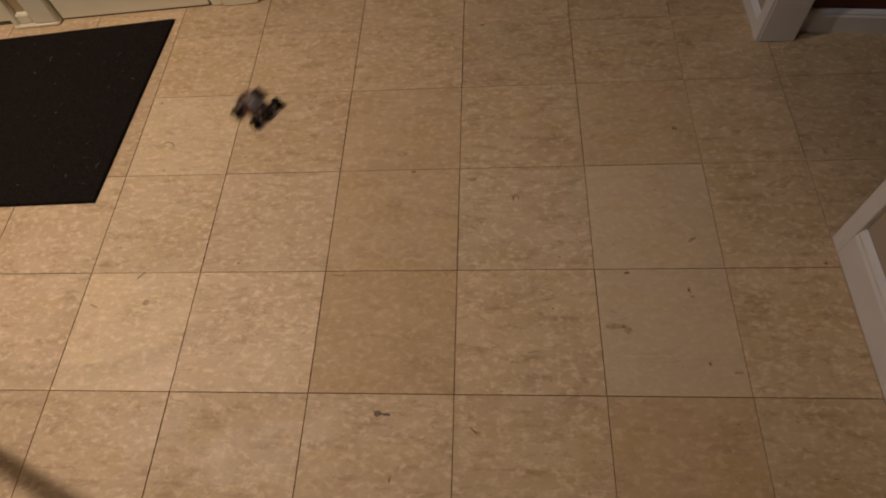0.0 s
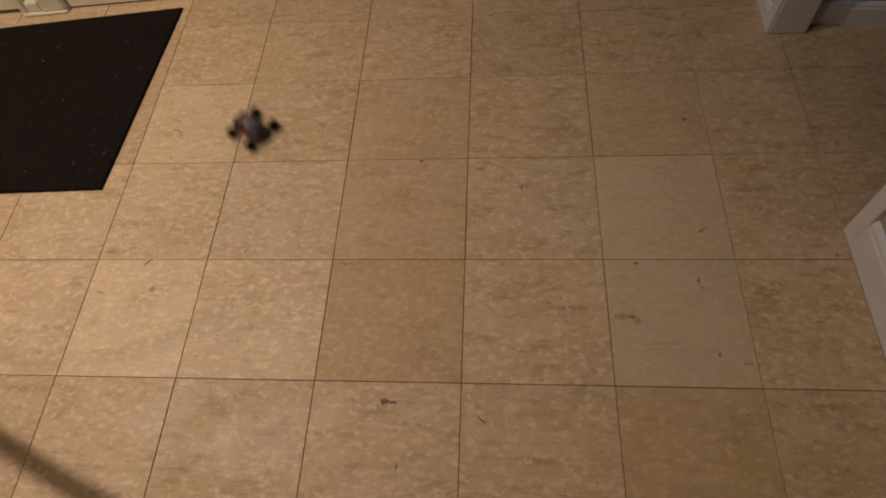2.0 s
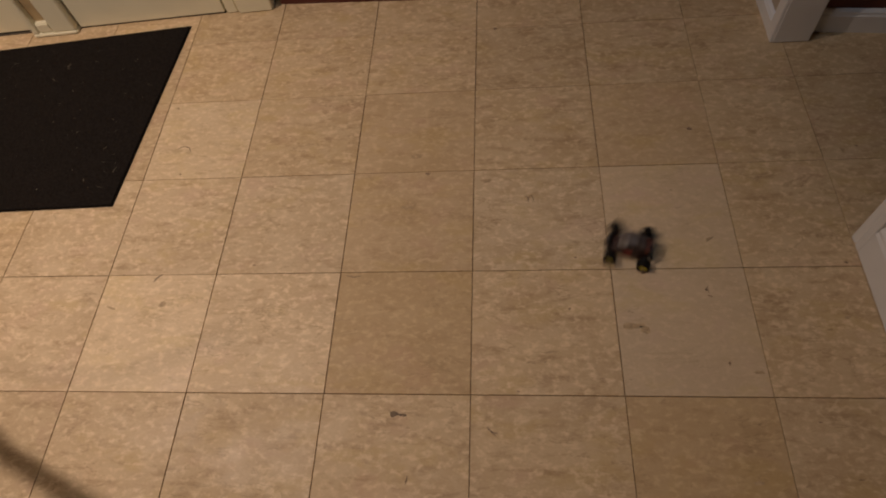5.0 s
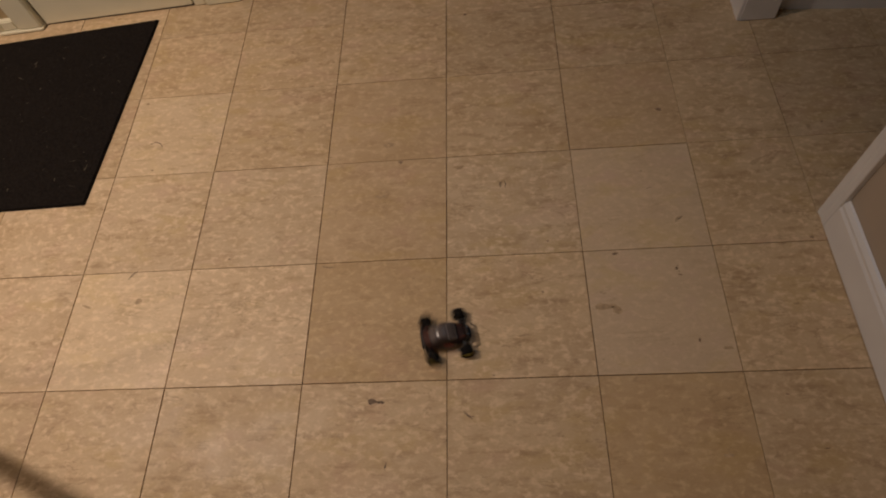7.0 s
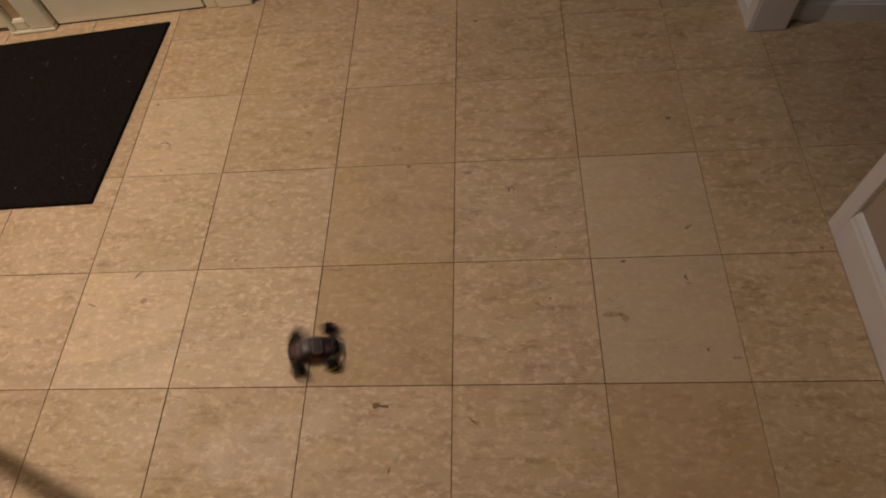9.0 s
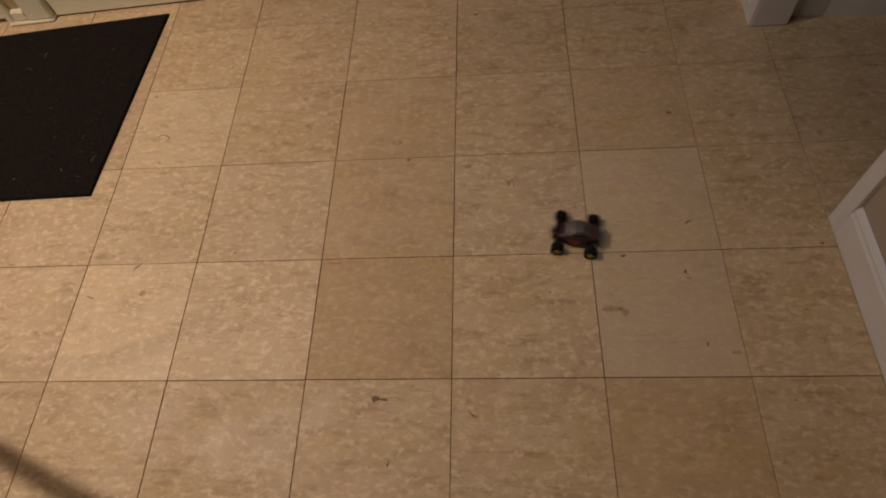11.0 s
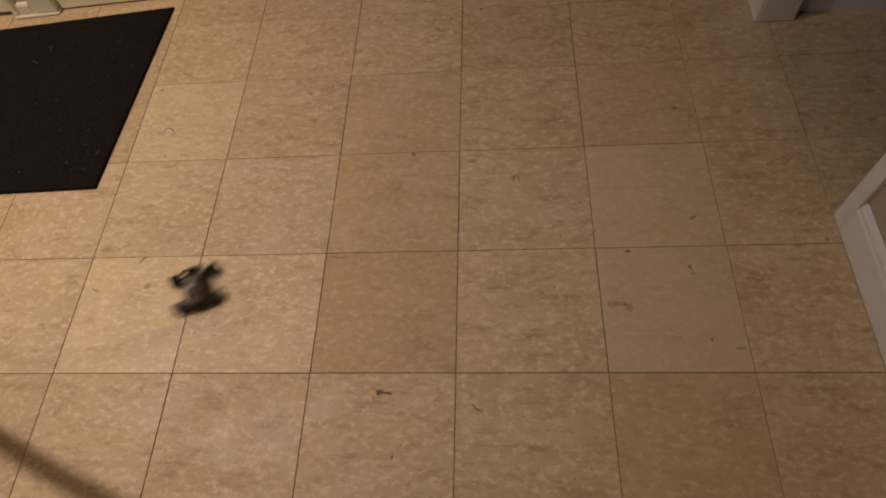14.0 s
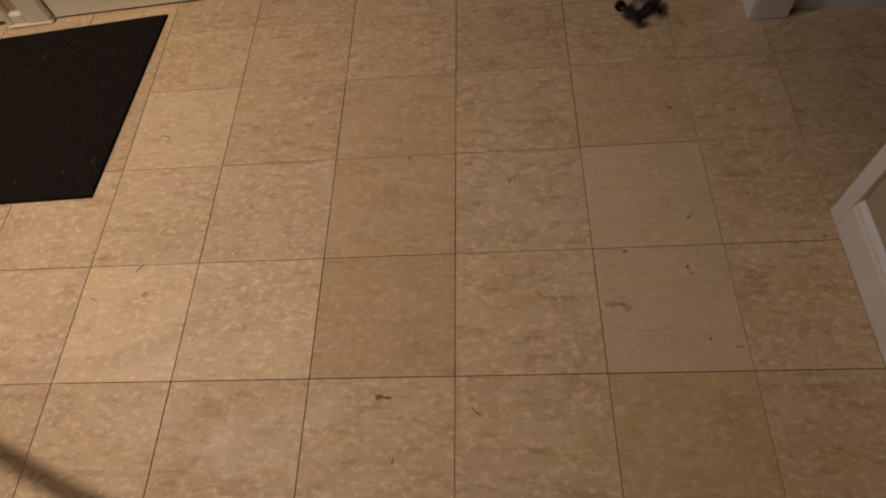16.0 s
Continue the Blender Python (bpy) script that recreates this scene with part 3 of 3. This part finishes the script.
# thin curved scratches and hairs, each a tapered ribbon: its points, and its width in millimetres
STROKES = [([(-0.840, 0.720), (-0.831, 0.727), (-0.819, 0.728), (-0.808, 0.722), (-0.801, 0.710)], 3.2), ([(-0.789, 0.289), (-0.781, 0.302), (-0.770, 0.311)], 3.6),
           ([(0.045, -0.059), (0.053, -0.067), (0.060, -0.071), (0.069, -0.072)], 2.4), ([(-0.114, -0.159), (-0.116, -0.167), (-0.117, -0.175)], 2.2), ([(0.558, 0.379), (0.569, 0.387), (0.577, 0.393)], 2.4),
           ([(0.144, 0.525), (0.149, 0.516), (0.149, 0.504)], 2.6), ([(0.157, 0.526), (0.162, 0.516), (0.160, 0.504)], 2.4), ([(0.543, 0.262), (0.537, 0.255), (0.543, 0.245)], 2.2),
           ([(0.006, 0.344), (0.014, 0.335)], 2.2), ([(-0.296, 0.301), (-0.276, 0.296), (-0.259, 0.299)], 2.4), ([(0.501, 0.476), (0.519, 0.481)], 2.2)]
bm = bmesh.new()
for line, wide in STROKES:
    p = [Vector((x, y, 0.0005)) for x, y in line]
    sides = []
    for k, c in enumerate(p):
        d = (p[min(k + 1, len(p) - 1)] - p[max(k - 1, 0)]).normalized()
        n_ = Vector((-d.y, d.x, 0)) * wide * 0.5e-3 * (0.35 if k in (0, len(p) - 1) else 1.0)
        sides.append((bm.verts.new(c + n_), bm.verts.new(c - n_)))
    for (a, b), (c, d) in zip(sides, sides[1:]):
        bm.faces.new((a, b, d, c))
tagged(part("floor_scratch", bm, PIT), "thin dark hairs and scratches on the floor tiles", "stain", kind="stuff")

# ---- floor tiles, one by one ----
PALE = {(6, 8), (6, 10)}
PLAIN = {(10, 9), (10, 8)}
BROWN = {(8, 8), (10, 7)}
TAN_TILES = {(10, 10), (8, 9), (8, 10)}
FLECKED = {(5, 9), (7, 9), (7, 8), (9, 9), (5, 8), (6, 9)}
cut = random.Random(11)
for i in range(len(COLS) - 1):
    for j in range(len(ROWS) - 1):
        w = COLS[i + 1] - COLS[i] - (0.0015 if i < 10 else 0.0011) - 0.0007 * cut.random()
        h = ROWS[j + 1] - ROWS[j] - (0.0015 if j < 9 else 0.0009) - 0.0006 * cut.random()
        bm = bmesh.new()
        e = 0.0006
        low = [bm.verts.new((sx * w / 2, sy * h / 2, -0.009)) for sx, sy in ((-1, -1), (1, -1), (1, 1), (-1, 1))]
        rim = [bm.verts.new((sx * w / 2, sy * h / 2, -e)) for sx, sy in ((-1, -1), (1, -1), (1, 1), (-1, 1))]
        top = [bm.verts.new((sx * (w / 2 - e), sy * (h / 2 - e), 0)) for sx, sy in ((-1, -1), (1, -1), (1, 1), (-1, 1))]
        for k in range(4):
            bm.faces.new((low[k], low[(k + 1) % 4], rim[(k + 1) % 4], rim[k]))
            bm.faces.new((rim[k], rim[(k + 1) % 4], top[(k + 1) % 4], top[k]))
        bm.faces.new(top)
        stone = TILE_PALE if (i, j) in PALE else TILE_PLAIN if (i, j) in PLAIN else TILE_BROWN if (i, j) in BROWN else TILE_TAN if (i, j) in TAN_TILES else TILE_FLECK if (i, j) in FLECKED else TILE
        part("tile", bm, stone, floor, at=pose((COLS[i] + COLS[i + 1]) / 2 + 0.0005 * (cut.random() - 0.5), (ROWS[j] + ROWS[j + 1]) / 2 + 0.0005 * (cut.random() - 0.5), 0, 0, 0, 0.10 * (cut.random() - 0.5)))


def motions():
    truck_rows = [
        (0, -0.580, 0.834, -33.4), (0.1, -0.596, 0.760, -4.5), (0.2, -0.589, 0.710, 12.3), (0.3, -0.554, 0.657, 31.7),
        (0.4, -0.497, 0.633, 46.3), (0.5, -0.403, 0.641, 75.2), (0.6, -0.334, 0.682, 90.9), (0.7, -0.282, 0.750, 108.7),
        (0.8, -0.248, 0.845, 122.7), (0.9, -0.244, 0.949, 140.5), (1, -0.262, 1.005, 147.2), (1.1, -0.305, 1.076, 169.0),
        (1.2, -0.350, 1.130, 184.0), (1.3, -0.415, 1.154, 203.5), (1.4, -0.492, 1.151, 223.5), (1.5, -0.592, 1.106, 260.4),
        (1.6, -0.633, 1.051, 280.9), (1.7, -0.652, 0.991, 292.4), (1.8, -0.653, 0.936, 303.1), (1.9, -0.632, 0.837, 313.5),
        (2, -0.589, 0.713, 323.7), (2.1, -0.515, 0.598, 333.9), (2.2, -0.416, 0.508, 344.5), (2.3, -0.296, 0.440, 359.0),
        (2.4, -0.153, 0.389, 364.4), (2.5, 0.065, 0.359, 380.7), (2.6, 0.170, 0.372, 390.9), (2.7, 0.314, 0.403, 409.3),
        (2.8, 0.430, 0.469, 424.4), (2.9, 0.523, 0.552, 452.5), (3, 0.577, 0.635, 478.6), (3.1, 0.598, 0.716, 506.7),
        (3.2, 0.597, 0.775, 528.8), (3.3, 0.578, 0.821, 560.1), (3.4, 0.540, 0.838, 590.0), (3.5, 0.500, 0.826, 622.5),
        (3.6, 0.473, 0.787, 651.3), (3.7, 0.465, 0.717, 683.0), (3.8, 0.475, 0.634, 721.1), (3.9, 0.513, 0.569, 762.2),
        (4, 0.555, 0.540, 798.2), (4.1, 0.592, 0.541, 838.0), (4.2, 0.605, 0.551, 863.6), (4.35, 0.591, 0.534, 946.3),
        (4.5, 0.578, 0.497, 1000.7), (4.65, 0.560, 0.476, 1082.2), (4.8, 0.503, 0.458, 1148.8), (4.95, 0.412, 0.400, 1212.7),
        (5.1, 0.347, 0.307, 1293.3), (5.25, 0.324, 0.237, 1355.3), (5.4, 0.296, 0.214, 1430.6), (5.55, 0.226, 0.196, 1501.6),
        (5.7, 0.145, 0.146, 1568.4), (5.85, 0.104, 0.083, 1642.5), (6, 0.095, 0.051, 1710.6), (6.15, 0.083, 0.043, 1780.5),
        (6.3, 0.071, 0.038, 1851.8), (6.4, 0.113, 0.040, 1892.5), (6.5, 0.138, 0.075, 1939.9), (6.6, 0.131, 0.117, 1980.7),
        (6.7, 0.092, 0.156, 2025.4), (6.8, 0.050, 0.164, 2068.9), (6.9, 0.015, 0.140, 2124.0), (7, 0.010, 0.103, 2171.4),
        (7.1, 0.033, 0.086, 2223.6), (7.2, 0.062, 0.093, 2262.5), (7.3, 0.073, 0.128, 2299.4), (7.4, 0.057, 0.168, 2336.9),
        (7.5, 0.011, 0.200, 2377.8), (7.6, -0.056, 0.210, 2424.1), (7.7, -0.107, 0.187, 2468.9), (7.8, -0.135, 0.146, 2524.3),
        (7.9, -0.134, 0.116, 2580.5), (8, -0.123, 0.112, 2619.1), (8.1, -0.125, 0.145, 2668.5), (8.2, -0.158, 0.184, 2731.1),
        (8.3, -0.204, 0.199, 2781.6), (8.4, -0.244, 0.187, 2829.3), (8.5, -0.263, 0.151, 2886.8), (8.6, -0.248, 0.126, 2956.6),
        (8.7, -0.230, 0.126, 3029.0), (8.8, -0.244, 0.133, 3094.2), (8.9, -0.276, 0.122, 3165.6), (9, -0.299, 0.087, 3252.2),
        (9.1, -0.299, 0.066, 3333.7), (9.2, -0.305, 0.068, 3422.1), (9.3, -0.304, 0.079, 3477.6), (9.42, -0.287, 0.077, 3543.4),
        (9.53, -0.252, 0.072, 3584.4), (9.65, -0.191, 0.069, 3604.3), (9.8, -0.098, 0.077, 3612.8), (10, 0.051, 0.104, 3622.9),
        (10.2, 0.194, 0.151, 3640.6), (10.4, 0.305, 0.216, 3665.6), (10.6, 0.361, 0.280, 3697.8), (10.75, 0.361, 0.320, 3726.7),
        (10.9, 0.328, 0.344, 3756.4), (11.05, 0.270, 0.353, 3780.3), (11.2, 0.176, 0.351, 3803.3), (11.3, 0.124, 0.344, 3806.7),
        (11.4, 0.067, 0.320, 3786.5), (11.5, -0.026, 0.310, 3748.0), (11.6, -0.142, 0.319, 3698.5), (11.7, -0.248, 0.361, 3628.5),
        (11.8, -0.327, 0.407, 3547.2), (11.9, -0.379, 0.440, 3481.0), (12, -0.439, 0.442, 3432.5), (12.1, -0.529, 0.441, 3384.2),
        (12.2, -0.639, 0.459, 3327.4), (12.3, -0.737, 0.509, 3262.7), (12.4, -0.808, 0.557, 3184.2), (12.5, -0.860, 0.589, 3125.3),
        (12.6, -0.886, 0.603, 3098.1), (12.7, -0.904, 0.597, 3091.0), (12.8, -0.929, 0.583, 3093.0), (12.9, -0.948, 0.567, 3092.0),
        (13, -0.961, 0.547, 3096.7), (13.1, -0.980, 0.516, 3108.7), (13.2, -1.006, 0.485, 3125.4), (13.3, -1.017, 0.416, 3150.7),
        (13.4, -1.012, 0.328, 3186.7), (13.5, -0.986, 0.252, 3225.1), (13.6, -0.939, 0.195, 3256.6), (13.7, -0.871, 0.157, 3280.4),
        (13.8, -0.784, 0.143, 3306.1), (13.9, -0.695, 0.161, 3328.4), (14, -0.612, 0.212, 3350.7), (14.1, -0.541, 0.295, 3377.3),
        (14.2, -0.503, 0.402, 3405.3), (14.3, -0.499, 0.505, 3435.5), (14.4, -0.520, 0.592, 3473.0), (14.5, -0.561, 0.654, 3514.3),
        (14.6, -0.587, 0.683, 3545.2), (14.7, -0.593, 0.691, 3564.8), (14.8, -0.575, 0.679, 3580.0), (14.9, -0.521, 0.661, 3598.8),
        (15, -0.433, 0.639, 3617.7), (15.1, -0.306, 0.638, 3645.1), (15.2, -0.159, 0.653, 3667.0), (15.3, -0.003, 0.702, 3704.9),
        (15.4, 0.126, 0.788, 3745.5), (15.5, 0.219, 0.877, 3792.8), (15.6, 0.290, 0.946, 3860.7), (15.7, 0.351, 0.988, 3932.0),
        (15.8, 0.422, 1.008, 4018.7), (15.9, 0.503, 1.053, 4095.0), (16, 0.552, 1.098, 4171.0),
    ]

    walk(truck, [(t, pose(x, y, 0.0, 0, 0, a)) for t, x, y, a in truck_rows])
    # the wheels roll on without stopping, a little under a quarter turn from row to row
    for w in truck_wheels:
        x, y, z = w.location
        walk(w, [(k / 30, pose(x, y, z, 0, (74 * k) % 360, 0)) for k in range(481)])


motions()
